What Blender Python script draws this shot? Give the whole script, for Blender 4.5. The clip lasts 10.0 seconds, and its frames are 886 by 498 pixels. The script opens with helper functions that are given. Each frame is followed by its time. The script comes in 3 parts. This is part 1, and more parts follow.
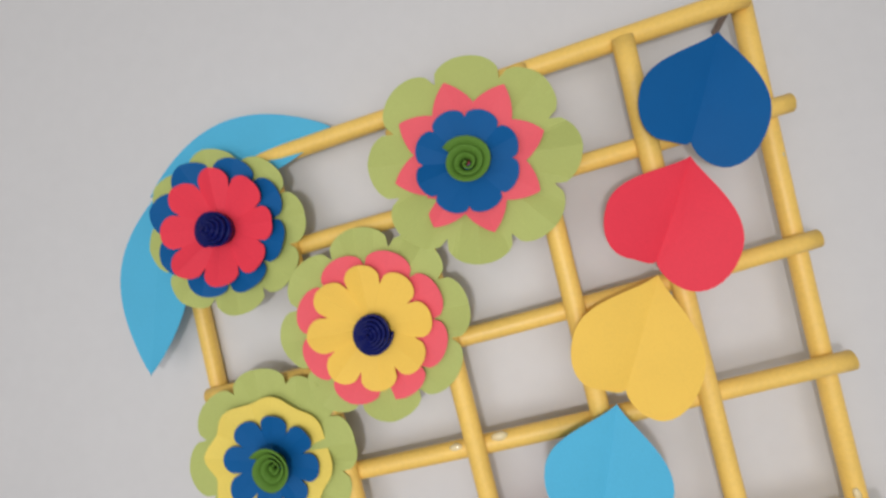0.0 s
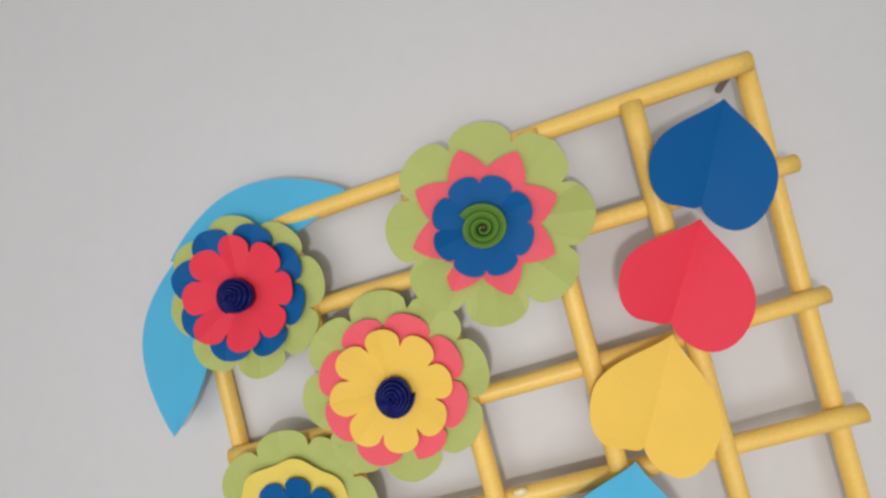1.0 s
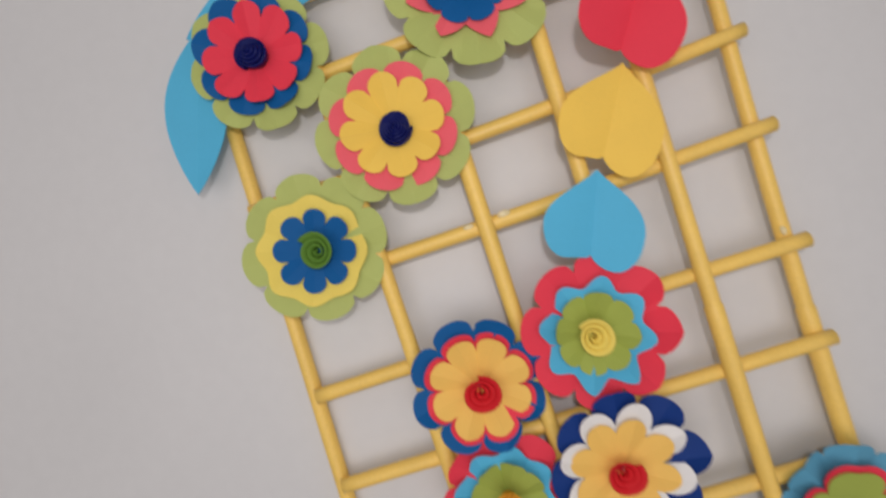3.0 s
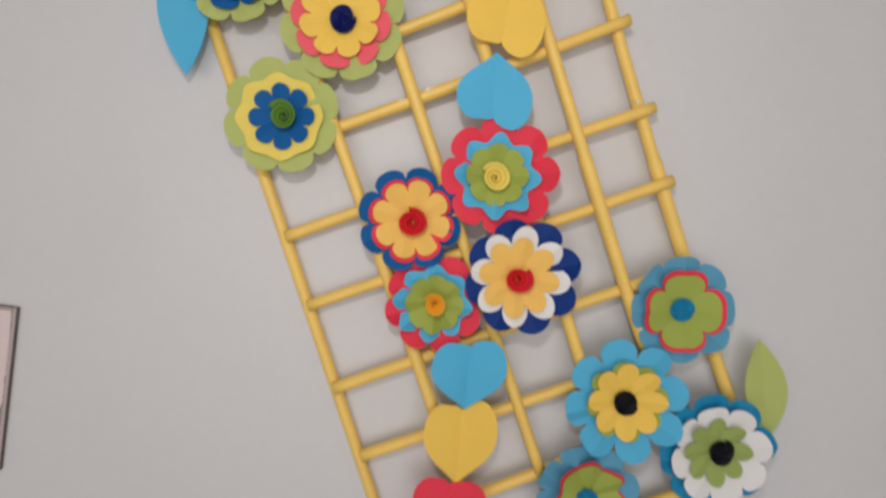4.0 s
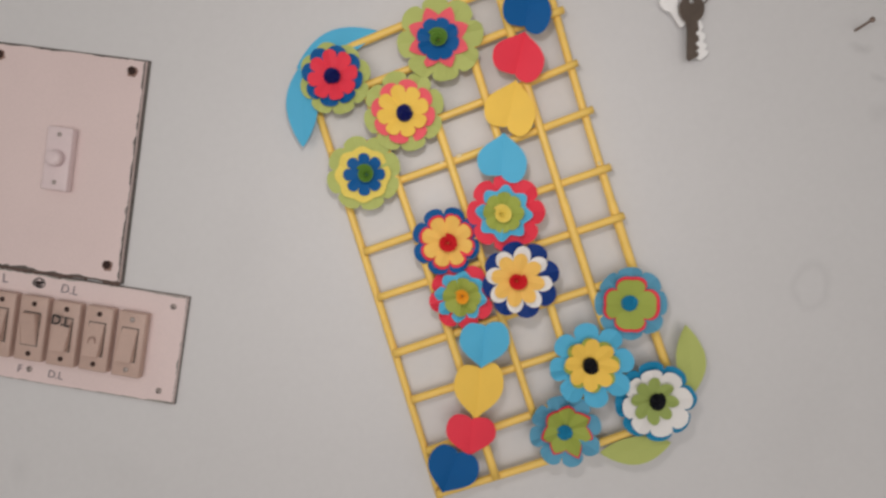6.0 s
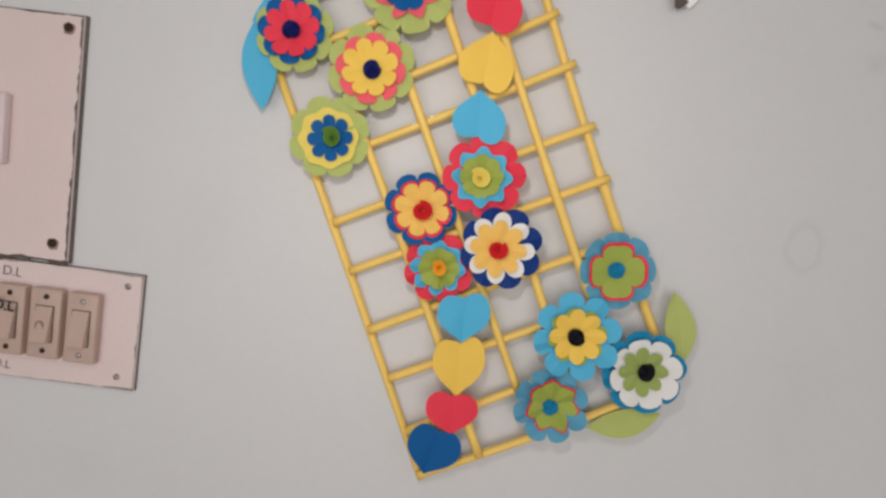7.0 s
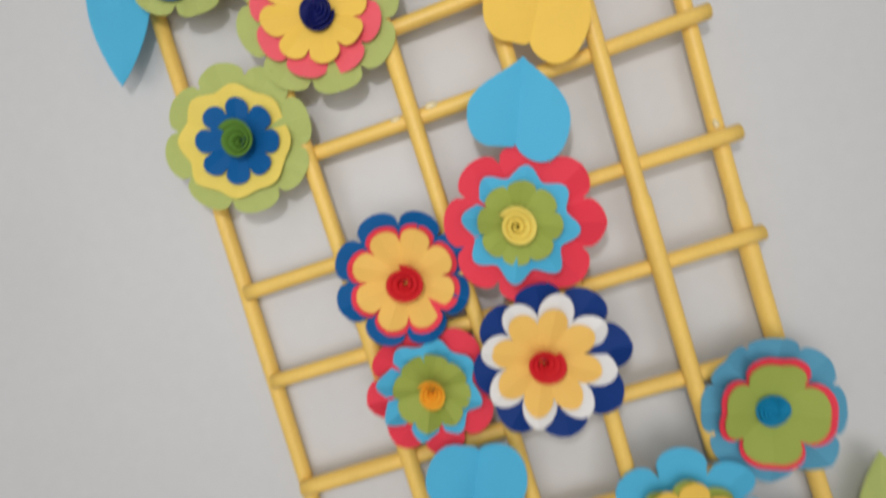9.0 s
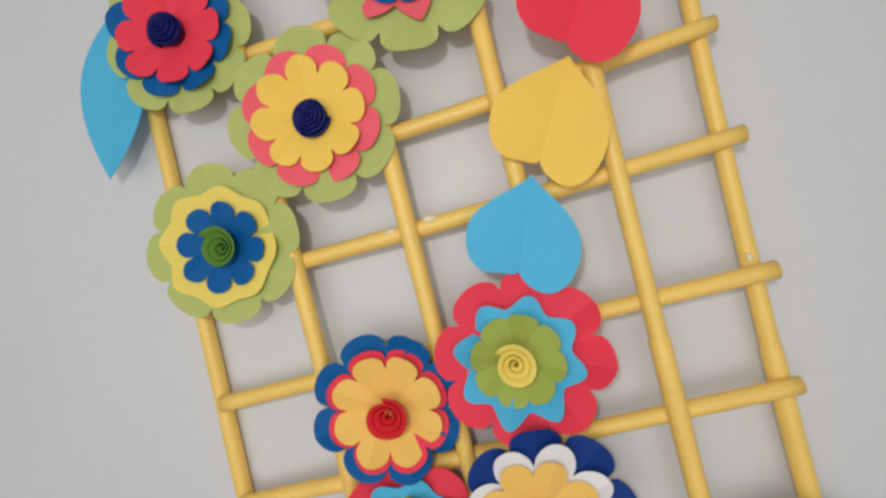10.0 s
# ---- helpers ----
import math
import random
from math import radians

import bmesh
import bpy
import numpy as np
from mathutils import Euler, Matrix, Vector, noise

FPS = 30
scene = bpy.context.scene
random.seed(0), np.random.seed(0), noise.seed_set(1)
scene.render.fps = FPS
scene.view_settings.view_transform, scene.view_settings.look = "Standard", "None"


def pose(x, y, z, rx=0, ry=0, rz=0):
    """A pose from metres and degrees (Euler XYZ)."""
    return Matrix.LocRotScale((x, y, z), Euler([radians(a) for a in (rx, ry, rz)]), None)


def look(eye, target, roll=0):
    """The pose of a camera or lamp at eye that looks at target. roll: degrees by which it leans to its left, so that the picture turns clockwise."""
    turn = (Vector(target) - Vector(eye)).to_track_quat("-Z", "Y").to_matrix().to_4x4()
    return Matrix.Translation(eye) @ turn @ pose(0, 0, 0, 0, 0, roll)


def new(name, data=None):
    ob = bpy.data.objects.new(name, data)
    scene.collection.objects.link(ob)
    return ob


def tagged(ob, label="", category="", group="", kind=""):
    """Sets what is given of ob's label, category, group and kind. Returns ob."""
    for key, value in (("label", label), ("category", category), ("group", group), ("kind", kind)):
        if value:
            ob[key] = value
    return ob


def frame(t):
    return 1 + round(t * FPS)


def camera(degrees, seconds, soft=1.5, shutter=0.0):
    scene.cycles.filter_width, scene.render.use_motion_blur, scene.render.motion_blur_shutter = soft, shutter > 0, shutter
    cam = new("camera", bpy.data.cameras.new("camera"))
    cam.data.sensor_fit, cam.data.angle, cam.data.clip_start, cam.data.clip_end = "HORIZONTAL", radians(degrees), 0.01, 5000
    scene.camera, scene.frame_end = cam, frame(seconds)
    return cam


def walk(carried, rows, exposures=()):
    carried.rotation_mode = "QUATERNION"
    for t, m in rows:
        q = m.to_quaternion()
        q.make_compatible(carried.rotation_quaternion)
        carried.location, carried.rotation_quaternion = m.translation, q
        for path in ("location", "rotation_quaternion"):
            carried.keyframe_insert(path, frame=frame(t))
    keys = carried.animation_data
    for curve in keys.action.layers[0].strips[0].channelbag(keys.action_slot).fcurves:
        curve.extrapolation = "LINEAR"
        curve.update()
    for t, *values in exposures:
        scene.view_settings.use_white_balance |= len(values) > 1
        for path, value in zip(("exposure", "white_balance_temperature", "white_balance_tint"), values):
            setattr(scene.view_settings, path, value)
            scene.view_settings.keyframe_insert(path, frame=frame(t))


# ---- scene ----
cam = camera(80.0, 10.0, soft=2.6, shutter=0.4)
PATH = [
    (0, (-0.0545, -0.2100, 1.5001), (-0.2791, 1.7771, 1.4710), 13.18),
    (0.5, (-0.0613, -0.2100, 1.5085), (-0.3148, 1.7738, 1.5255), 11.44),
    (1, (-0.0653, -0.2155, 1.5183), (-0.2863, 1.7722, 1.5164), 11.79),
    (1.5, (-0.0682, -0.2198, 1.5225), (-0.2847, 1.7683, 1.5508), 11.50),
    (2, (-0.0719, -0.2202, 1.4954), (-0.2615, 1.7708, 1.4981), 11.04),
    (2.2, (-0.0723, -0.2179, 1.4801), (-0.2427, 1.7746, 1.4501), 10.80),
    (2.5, (-0.0690, -0.2270, 1.4596), (-0.2329, 1.7661, 1.4361), 11.27),
    (3, (-0.0560, -0.2507, 1.4194), (-0.1290, 1.7478, 1.3878), 9.47),
    (3.2, (-0.0480, -0.2672, 1.4119), (-0.0777, 1.7322, 1.3722), 9.63),
    (4.3, (-0.0256, -0.3485, 1.3300), (0.0419, 1.6481, 1.2348), 8.68),
    (4.5, (-0.0259, -0.3676, 1.3159), (0.0013, 1.6307, 1.2373), 7.97),
    (5, (-0.0294, -0.4204, 1.3186), (-0.1018, 1.5743, 1.1915), 9.58),
    (5.2, (-0.0339, -0.4418, 1.3363), (-0.1396, 1.5528, 1.2349), 9.47),
    (5.5, (-0.0376, -0.4647, 1.3475), (-0.1413, 1.5319, 1.2958), 9.24),
    (6, (-0.0264, -0.4810, 1.3628), (-0.0911, 1.5175, 1.3184), 9.19),
    (6.2, (-0.0184, -0.4821, 1.3683), (-0.0627, 1.5173, 1.3446), 8.95),
    (7.3, (-0.0195, -0.4243, 1.3489), (-0.0072, 1.5696, 1.1934), 7.92),
    (7.5, (-0.0274, -0.4036, 1.3460), (-0.0335, 1.5897, 1.1828), 8.44),
    (8, (-0.0344, -0.3517, 1.3482), (0.0367, 1.6404, 1.1854), 8.44),
    (8.5, (-0.0271, -0.3036, 1.3411), (0.0482, 1.6869, 1.1616), 7.78),
    (8.7, (-0.0298, -0.2770, 1.3520), (-0.0029, 1.7141, 1.1650), 8.37),
    (9, (-0.0169, -0.2476, 1.3890), (-0.0845, 1.7476, 1.2687), 9.92),
    (9.5, (-0.0148, -0.2213, 1.4175), (-0.1968, 1.7681, 1.3219), 11.77),
    (10, (-0.0122, -0.2242, 1.4310), (-0.2081, 1.7654, 1.3748), 13.01),
]
EXPOSURES = [(0, -0.18, 6500, 10), (2.0, -0.18, 6500, 10), (3.0, -0.41, 6680, 13), (4.5, -0.34, 6700, 11.5), (5.5, -0.38, 6860, 12), (6.2, -0.36, 6860, 12), (7.5, -0.24, 6640, 9), (9.0, -0.22, 6500, 8), (10, -0.27, 6500, 8)]
walk(cam, [(t, look(eye, target, roll)) for t, eye, target, roll in PATH], exposures=EXPOSURES)

# ---- light ----
world = bpy.data.worlds.new("room_air")
world.use_nodes = True
world.node_tree.nodes["Background"].inputs[0].default_value = (0.9, 0.95, 1.0, 1)
world.node_tree.nodes["Background"].inputs[1].default_value = 0.3
scene.world = world


def lamp(name, size_x, size_y, watts, colour, eye, target):
    data = bpy.data.lights.new(name, "AREA")
    data.shape, data.size, data.size_y, data.energy, data.color = "RECTANGLE", size_x, size_y, watts, colour
    ob = new(name, data)
    ob.matrix_world = look(eye, target)
    return ob


# broad soft fill lamp, added behind the camera; no window is known there
lamp("room_fill", 3.0, 1.8, 33.5, (1.0, 0.97, 0.968), (-0.15, -2.62, 0.95), (-0.15, 0, 0.95))
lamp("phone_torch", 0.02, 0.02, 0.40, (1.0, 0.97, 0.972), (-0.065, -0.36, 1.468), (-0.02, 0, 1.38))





# ---- materials ----
def lin(r, g, b):
    """A linear colour from 0 to 255 values."""
    return tuple((v / 255 / 12.92 if v < 10 else ((v / 255 + 0.055) / 1.055) ** 2.4) for v in (r, g, b))


def surface(name, colour, rough=0.6, grain=900.0, mottle=25.0, vary=0.06, bump=0.08, metal=0.0, sheer=0.0, coat=0.0, gloss=0.5):
    """Colour with mottling at two scales, and fine relief."""
    m = bpy.data.materials.new(name)
    m.use_nodes = True
    nt = m.node_tree
    b = nt.nodes["Principled BSDF"]
    co = nt.nodes.new("ShaderNodeTexCoord")
    info = nt.nodes.new("ShaderNodeObjectInfo")
    shift = nt.nodes.new("ShaderNodeVectorMath")
    shift.operation = "MULTIPLY_ADD"
    shift.inputs[1].default_value = (1, 1, 1)
    nt.links.new(co.outputs["Object"], shift.inputs[0])
    nt.links.new(info.outputs["Random"], shift.inputs[2])
    fine, broad = nt.nodes.new("ShaderNodeTexNoise"), nt.nodes.new("ShaderNodeTexNoise")
    for n, scale, detail in ((fine, grain, 4), (broad, mottle, 5)):
        n.inputs["Scale"].default_value, n.inputs["Detail"].default_value = scale, detail
        nt.links.new(shift.outputs[0], n.inputs["Vector"])
    mix = nt.nodes.new("ShaderNodeMath")
    mix.operation = "ADD"
    nt.links.new(fine.outputs["Fac"], mix.inputs[0])
    nt.links.new(broad.outputs["Fac"], mix.inputs[1])
    ramp = nt.nodes.new("ShaderNodeMapRange")
    ramp.inputs["From Min"].default_value, ramp.inputs["From Max"].default_value = 0.6, 1.4
    ramp.inputs["To Min"].default_value, ramp.inputs["To Max"].default_value = 1 - vary, 1 + vary
    nt.links.new(mix.outputs[0], ramp.inputs["Value"])
    tint = nt.nodes.new("ShaderNodeVectorMath")
    tint.operation = "MULTIPLY"
    tint.inputs[0].default_value = colour
    nt.links.new(ramp.outputs["Result"], tint.inputs[1])
    nt.links.new(tint.outputs[0], b.inputs["Base Color"])
    rr = nt.nodes.new("ShaderNodeMapRange")
    rr.inputs["To Min"].default_value, rr.inputs["To Max"].default_value = rough - 0.08, min(1, rough + 0.08)
    nt.links.new(broad.outputs["Fac"], rr.inputs["Value"])
    nt.links.new(rr.outputs["Result"], b.inputs["Roughness"])
    b.inputs["Metallic"].default_value = metal
    b.inputs["Specular IOR Level"].default_value = gloss
    b.inputs["Coat Weight"].default_value = coat
    bp = nt.nodes.new("ShaderNodeBump")
    bp.inputs["Strength"].default_value, bp.inputs["Distance"].default_value = bump, 0.0006
    nt.links.new(mix.outputs[0], bp.inputs["Height"])
    nt.links.new(bp.outputs["Normal"], b.inputs["Normal"])
    if sheer:
        out, thin, both = nt.nodes["Material Output"], nt.nodes.new("ShaderNodeBsdfTranslucent"), nt.nodes.new("ShaderNodeMixShader")
        nt.links.new(tint.outputs[0], thin.inputs["Color"])
        both.inputs[0].default_value = sheer
        nt.links.new(b.outputs[0], both.inputs[1])
        nt.links.new(thin.outputs[0], both.inputs[2])
        nt.links.new(both.outputs[0], out.inputs["Surface"])
    return m


def paper(name, r, g, b, rough=0.62):
    return surface(name, lin(r, g, b), rough=rough, grain=1400, mottle=45, vary=0.05, bump=0.10, sheer=0.06, gloss=0.22)


PAPER = {
    "green": paper("olive_green_paper", 189, 200, 118),
    "lime": paper("lime_paper", 168, 182, 86),
    "olive": paper("sage_paper", 160, 178, 100),
    "red": paper("red_paper", 246, 66, 86),
    "pink": paper("pink_paper", 250, 104, 116),
    "yellow": paper("yellow_paper", 254, 211, 96),
    "apricot": paper("apricot_yellow_paper", 254, 205, 108),
    "pale_yellow": paper("pale_yellow_paper", 246, 222, 110),
    "dark_blue": paper("dark_blue_paper", 2, 94, 160),
    "navy": paper("navy_paper", 14, 24, 96, 0.36),
    "dark_navy": paper("deep_blue_paper", 18, 58, 132),
    "black": paper("black_paper", 14, 15, 24, 0.36),
    "sky": paper("sky_blue_paper", 88, 190, 230),
    "dusty": paper("pale_dusty_blue_paper", 96, 168, 200),
    "teal": paper("teal_blue_paper", 20, 140, 186),
    "white": paper("white_paper", 242, 240, 238),
    "orange": paper("orange_paper", 246, 176, 52),
    "coil_green": paper("leaf_green_paper", 96, 138, 54),
    "coil_red": paper("crimson_paper", 220, 38, 46),
}
ROD = surface("rolled_yellow_paper", lin(250, 209, 108), rough=0.42, grain=700, mottle=60, vary=0.08, bump=0.14)
GLUE = surface("dried_clear_glue", (0.85, 0.72, 0.42), rough=0.12, grain=300, vary=0.02, bump=0.05, coat=0.6)
BOARD = surface("pink_white_laminate", lin(231, 211, 209), rough=0.34, grain=500, mottle=12, vary=0.05, bump=0.03)
EDGE = surface("grimy_board_edge", lin(98, 92, 88), rough=0.7, grain=400, mottle=60, vary=0.35, bump=0.3)
STAIN = surface("faint_rust_stain", lin(150, 118, 108), rough=0.6, grain=500, mottle=200, vary=0.3, bump=0.1)
WORN = surface("worn_grey_laminate_rim", lin(150, 146, 140), rough=0.6, grain=400, mottle=90, vary=0.3, bump=0.2)
# brown of the gap below the cover: its shade painted in, with dirt
GAP_SHADE_DIRT = surface("brown_gap_shade_and_dirt", lin(98, 80, 74), rough=0.8, grain=500, mottle=120, vary=0.3, bump=0.3)
SWITCH = surface("aged_cream_plastic", lin(198, 170, 158), rough=0.36, grain=300, mottle=60, vary=0.06, bump=0.03)
BELL = surface("pale_pink_plastic", lin(230, 212, 214), rough=0.34, grain=300, mottle=60, vary=0.04, bump=0.03)
RUST = surface("dark_rusty_screw", lin(62, 44, 40), rough=0.6, grain=800, vary=0.3, bump=0.4, metal=0.5)
ZINC = surface("dull_zinc_screw", lin(170, 160, 156), rough=0.45, grain=600, vary=0.2, bump=0.2, metal=0.6)
STEEL = surface("brown_steel_nail", lin(140, 122, 112), rough=0.4, grain=500, vary=0.25, bump=0.2, metal=0.7)
KEY = surface("dark_steel_key", lin(120, 108, 100), rough=0.36, grain=500, mottle=70, vary=0.15, bump=0.1, metal=0.8)
# white and non-metallic: the nickel's glare is put into the colour
KEY_GLARE = surface("nickel_key_painted_glare", lin(254, 254, 254), rough=0.22, grain=500, vary=0.04, bump=0.15, metal=0.0)
INK = surface("black_marker_ink", lin(24, 20, 24), rough=0.5, vary=0.1)
PENCIL = surface("grey_pencil", lin(128, 116, 124), rough=0.6, vary=0.2)
CEILING = surface("white_distemper", (0.8, 0.8, 0.78), rough=0.8, grain=60, mottle=2, vary=0.03)
FLOOR = surface("grey_mosaic_floor", (0.32, 0.30, 0.28), rough=0.4, grain=90, mottle=6, vary=0.2)


def wall_paint():
    """Grey-white paint with faint smudges, a thin dark slanting line, trowel waves and one ring-shaped mark."""
    m = surface("grey_white_wall_paint", lin(216, 216, 217), rough=0.5, grain=160, mottle=5, vary=0.022, bump=0.06)
    nt = m.node_tree
    b = nt.nodes["Principled BSDF"]
    tint = b.inputs["Base Color"].links[0].from_node
    co = nt.nodes.new("ShaderNodeTexCoord")

    def dark_mark(x, z, sx, sz, turn, inner, depth):
        mp = nt.nodes.new("ShaderNodeMapping")
        mp.vector_type = "TEXTURE"
        mp.inputs["Location"].default_value = (x, 0, z)
        mp.inputs["Rotation"].default_value = (0, radians(turn), 0)
        mp.inputs["Scale"].default_value = (sx, 1, sz)
        warp = nt.nodes.new("ShaderNodeTexNoise")
        warp.inputs["Scale"].default_value = 60
        add = nt.nodes.new("ShaderNodeVectorMath")
        add.operation = "MULTIPLY_ADD"
        add.inputs[1].default_value = (0.008, 0, 0.008)
        nt.links.new(co.outputs["Object"], warp.inputs["Vector"])
        nt.links.new(warp.outputs["Color"], add.inputs[0])
        nt.links.new(co.outputs["Object"], add.inputs[2])
        nt.links.new(add.outputs[0], mp.inputs["Vector"])
        ln = nt.nodes.new("ShaderNodeVectorMath")
        ln.operation = "LENGTH"
        flat = nt.nodes.new("ShaderNodeVectorMath")
        flat.operation = "MULTIPLY"
        flat.inputs[1].default_value = (1, 0, 1)
        nt.links.new(mp.outputs[0], flat.inputs[0])
        nt.links.new(flat.outputs[0], ln.inputs[0])
        ramp = nt.nodes.new("ShaderNodeValToRGB")
        e = ramp.color_ramp.elements
        lo = 1 - depth
        e[0].position, e[0].color = 0.0, ((1, 1, 1, 1) if inner else (lo, lo, lo, 1))
        e[1].position, e[1].color = 1.0, (1, 1, 1, 1)
        if inner:
            mid = e.new(inner)
            mid.color = (lo, lo, lo, 1)
            edge = e.new(max(0.02, inner - 0.2))
            edge.color = (1, 1, 1, 1)
        nt.links.new(ln.outputs["Value"], ramp.inputs["Fac"])
        return ramp.outputs["Color"]

    last = tint.outputs[0]
    for spot in ((0.291, 1.376, 0.020, 0.026, 0, 0.72, 0.06), (0.298, 1.590, 0.013, 0.006, 5, 0, 0.16), (0.317, 1.567, 0.010, 0.004, 20, 0, 0.14), (0.322, 1.536, 0.012, 0.012, 0, 0, 0.08),
                 # next entry: the thin dark slanting line, low on the left
                 (-0.424, 1.058, 0.004, 0.045, -30, 0, 0.25), (-0.40, 1.085, 0.012, 0.020, 0, 0, 0.06), (0.075, 1.640, 0.018, 0.010, 0, 0, 0.05),
                 (-0.30, 1.10, 0.05, 0.03, 20, 0, 0.03), (-0.22, 1.33, 0.04, 0.06, 0, 0, 0.03), (0.30, 1.25, 0.05, 0.09, 0, 0, 0.03)):
        mul = nt.nodes.new("ShaderNodeVectorMath")
        mul.operation = "MULTIPLY"
        nt.links.new(last, mul.inputs[0])
        nt.links.new(dark_mark(*spot), mul.inputs[1])
        last = mul.outputs[0]
    nt.links.new(last, b.inputs["Base Color"])
    return m


WALL = wall_paint()


# ---- building helpers ----
def part(name, bm, material, parent=None, label="", smooth=True):
    me = bpy.data.meshes.new(name)
    bm.normal_update()
    bm.to_mesh(me)
    bm.free()
    me.materials.append(material)
    for p in me.polygons:
        p.use_smooth = smooth
    ob = new(name, me)
    ob.parent = parent
    if label:
        tagged(ob, label)
    return ob


def sheet(rings, closed, thick):
    """A solid paper sheet from rings of points; thick is towards the wall (+y)."""
    bm = bmesh.new()
    front = [[bm.verts.new(p) for p in ring] for ring in rings]
    back = [[bm.verts.new((p[0], p[1] + thick, p[2])) for p in ring] for ring in rings]
    n = len(rings[0])
    span = n if closed else n - 1
    for a, b in zip(range(len(rings) - 1), range(1, len(rings))):
        for i in range(span):
            j = (i + 1) % n
            bm.faces.new((front[a][i], front[a][j], front[b][j], front[b][i]))
            bm.faces.new((back[a][j], back[a][i], back[b][i], back[b][j]))
    for i in range(span):
        j = (i + 1) % n
        bm.faces.new((front[-1][i], front[-1][j], back[-1][j], back[-1][i]))
        bm.faces.new((front[0][j], front[0][i], back[0][i], back[0][j]))
    if not closed:
        for a in range(len(rings) - 1):
            bm.faces.new((front[a][0], front[a + 1][0], back[a + 1][0], back[a][0]))
            bm.faces.new((front[a + 1][-1], front[a][-1], back[a][-1], back[a + 1][-1]))
    bmesh.ops.remove_doubles(bm, verts=bm.verts, dist=1e-6)
    bmesh.ops.recalc_face_normals(bm, faces=bm.faces)
    return bm


def block(x0, x1, y0, y1, z0, z1, bevel=0.0, segments=2):
    bm = bmesh.new()
    bmesh.ops.create_cube(bm, size=1, matrix=Matrix.LocRotScale(((x0 + x1) / 2, (y0 + y1) / 2, (z0 + z1) / 2), None, (x1 - x0, y1 - y0, z1 - z0)))
    if bevel:
        bmesh.ops.bevel(bm, geom=list(bm.edges), offset=bevel, segments=segments, affect="EDGES", profile=0.6)
    return bm


def lathe(profile, steps=24):
    """Rings of (radius, depth towards the viewer) round the y axis."""
    bm = bmesh.new()
    rows = []
    for r, d in profile:
        rows.append([bm.verts.new((r * math.cos(k * math.tau / steps), -d, r * math.sin(k * math.tau / steps))) for k in range(steps)])
    for a, b in zip(rows, rows[1:]):
        for k in range(steps):
            j = (k + 1) % steps
            bm.faces.new((a[k], a[j], b[j], b[k]))
    bm.faces.new(rows[-1])
    bm.faces.new(list(reversed(rows[0])))
    bmesh.ops.remove_doubles(bm, verts=bm.verts, dist=1e-6)
    bmesh.ops.recalc_face_normals(bm, faces=bm.faces)
    return bm


# ---- room ----
def wall(name, x0, x1, y0, y1, z0, z1, material, label):
    ob = part(name, block(x0, x1, y0, y1, z0, z1), material, smooth=False)
    return tagged(ob, label, "wall", kind="structure")


wall("wall_north", -1.9, 1.9, 0, 0.12, 0, 2.8, WALL, "grey-white painted plaster wall with faint smudges")
wall("wall_west", -2.02, -1.9, -2.72, 0.12, 0, 2.8, CEILING, "plain pale painted side wall")
wall("wall_east", 1.9, 2.02, -2.72, 0.12, 0, 2.8, CEILING, "plain pale painted side wall")
# unseen back wall; its opening is made up to hold the fill lamp
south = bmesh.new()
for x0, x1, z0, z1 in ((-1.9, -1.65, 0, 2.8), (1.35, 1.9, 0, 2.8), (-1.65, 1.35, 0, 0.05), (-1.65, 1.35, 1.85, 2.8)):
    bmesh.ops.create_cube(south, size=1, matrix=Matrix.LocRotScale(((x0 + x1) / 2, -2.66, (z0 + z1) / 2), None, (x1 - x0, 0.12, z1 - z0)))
tagged(part("wall_south", south, CEILING, smooth=False), "plain pale painted back wall, unseen, with an opening added for the fill lamp", "wall", kind="structure")
tagged(part("ceiling", block(-2.02, 2.02, -2.72, 0.12, 2.8, 2.9), CEILING, smooth=False), "plain white ceiling", "ceiling", kind="structure")
tagged(part("floor", block(-2.02, 2.02, -2.72, 0.12, -0.1, 0), FLOOR, smooth=False), "plain grey mosaic floor", "floor", kind="structure")


# ---- trellis ----
BACK, MID, FRONT = 0.0045, 0.0098, 0.0142
RODS = [
    (MID, (-0.1942, 1.4921), (0.0057, 1.6053), -0.00231),
    (MID, (-0.1749, 1.4625), (0.0282, 1.5727), -0.00056),
    (MID, (-0.1554, 1.4173), (0.0474, 1.5301), 0.00412),
    (MID, (-0.1393, 1.3808), (0.0674, 1.4927), 0.00146),
    (MID, (-0.1112, 1.3382), (0.0907, 1.4462), 0.00034),
    (MID, (-0.0924, 1.2994), (0.1094, 1.4063), -0.0012),
    (MID, (-0.0705, 1.2519), (0.1279, 1.3570), -0.00089),
    (MID, (-0.0476, 1.2134), (0.1498, 1.3170), 0.00033),
    (MID, (-0.0268, 1.1697), (0.1591, 1.2744), -0.00085),
    (MID, (-0.0118, 1.1331), (0.1645, 1.2280), 0.00198),
    (BACK, (-0.1895, 1.4876), (-0.0083, 1.1280), 0.00057),
    (FRONT, (-0.1454, 1.5053), (0.0377, 1.1585), 0.00279),
    (FRONT, (-0.1038, 1.5363), (0.0608, 1.2213), -0.00022),
    (FRONT, (-0.0654, 1.5667), (0.1009, 1.2362), 0.00028),
    (FRONT, (-0.0317, 1.5826), (0.1090, 1.3063), -0.00114),
    (BACK, (0.0050, 1.6084), (0.1821, 1.2609), -0.00342),
]


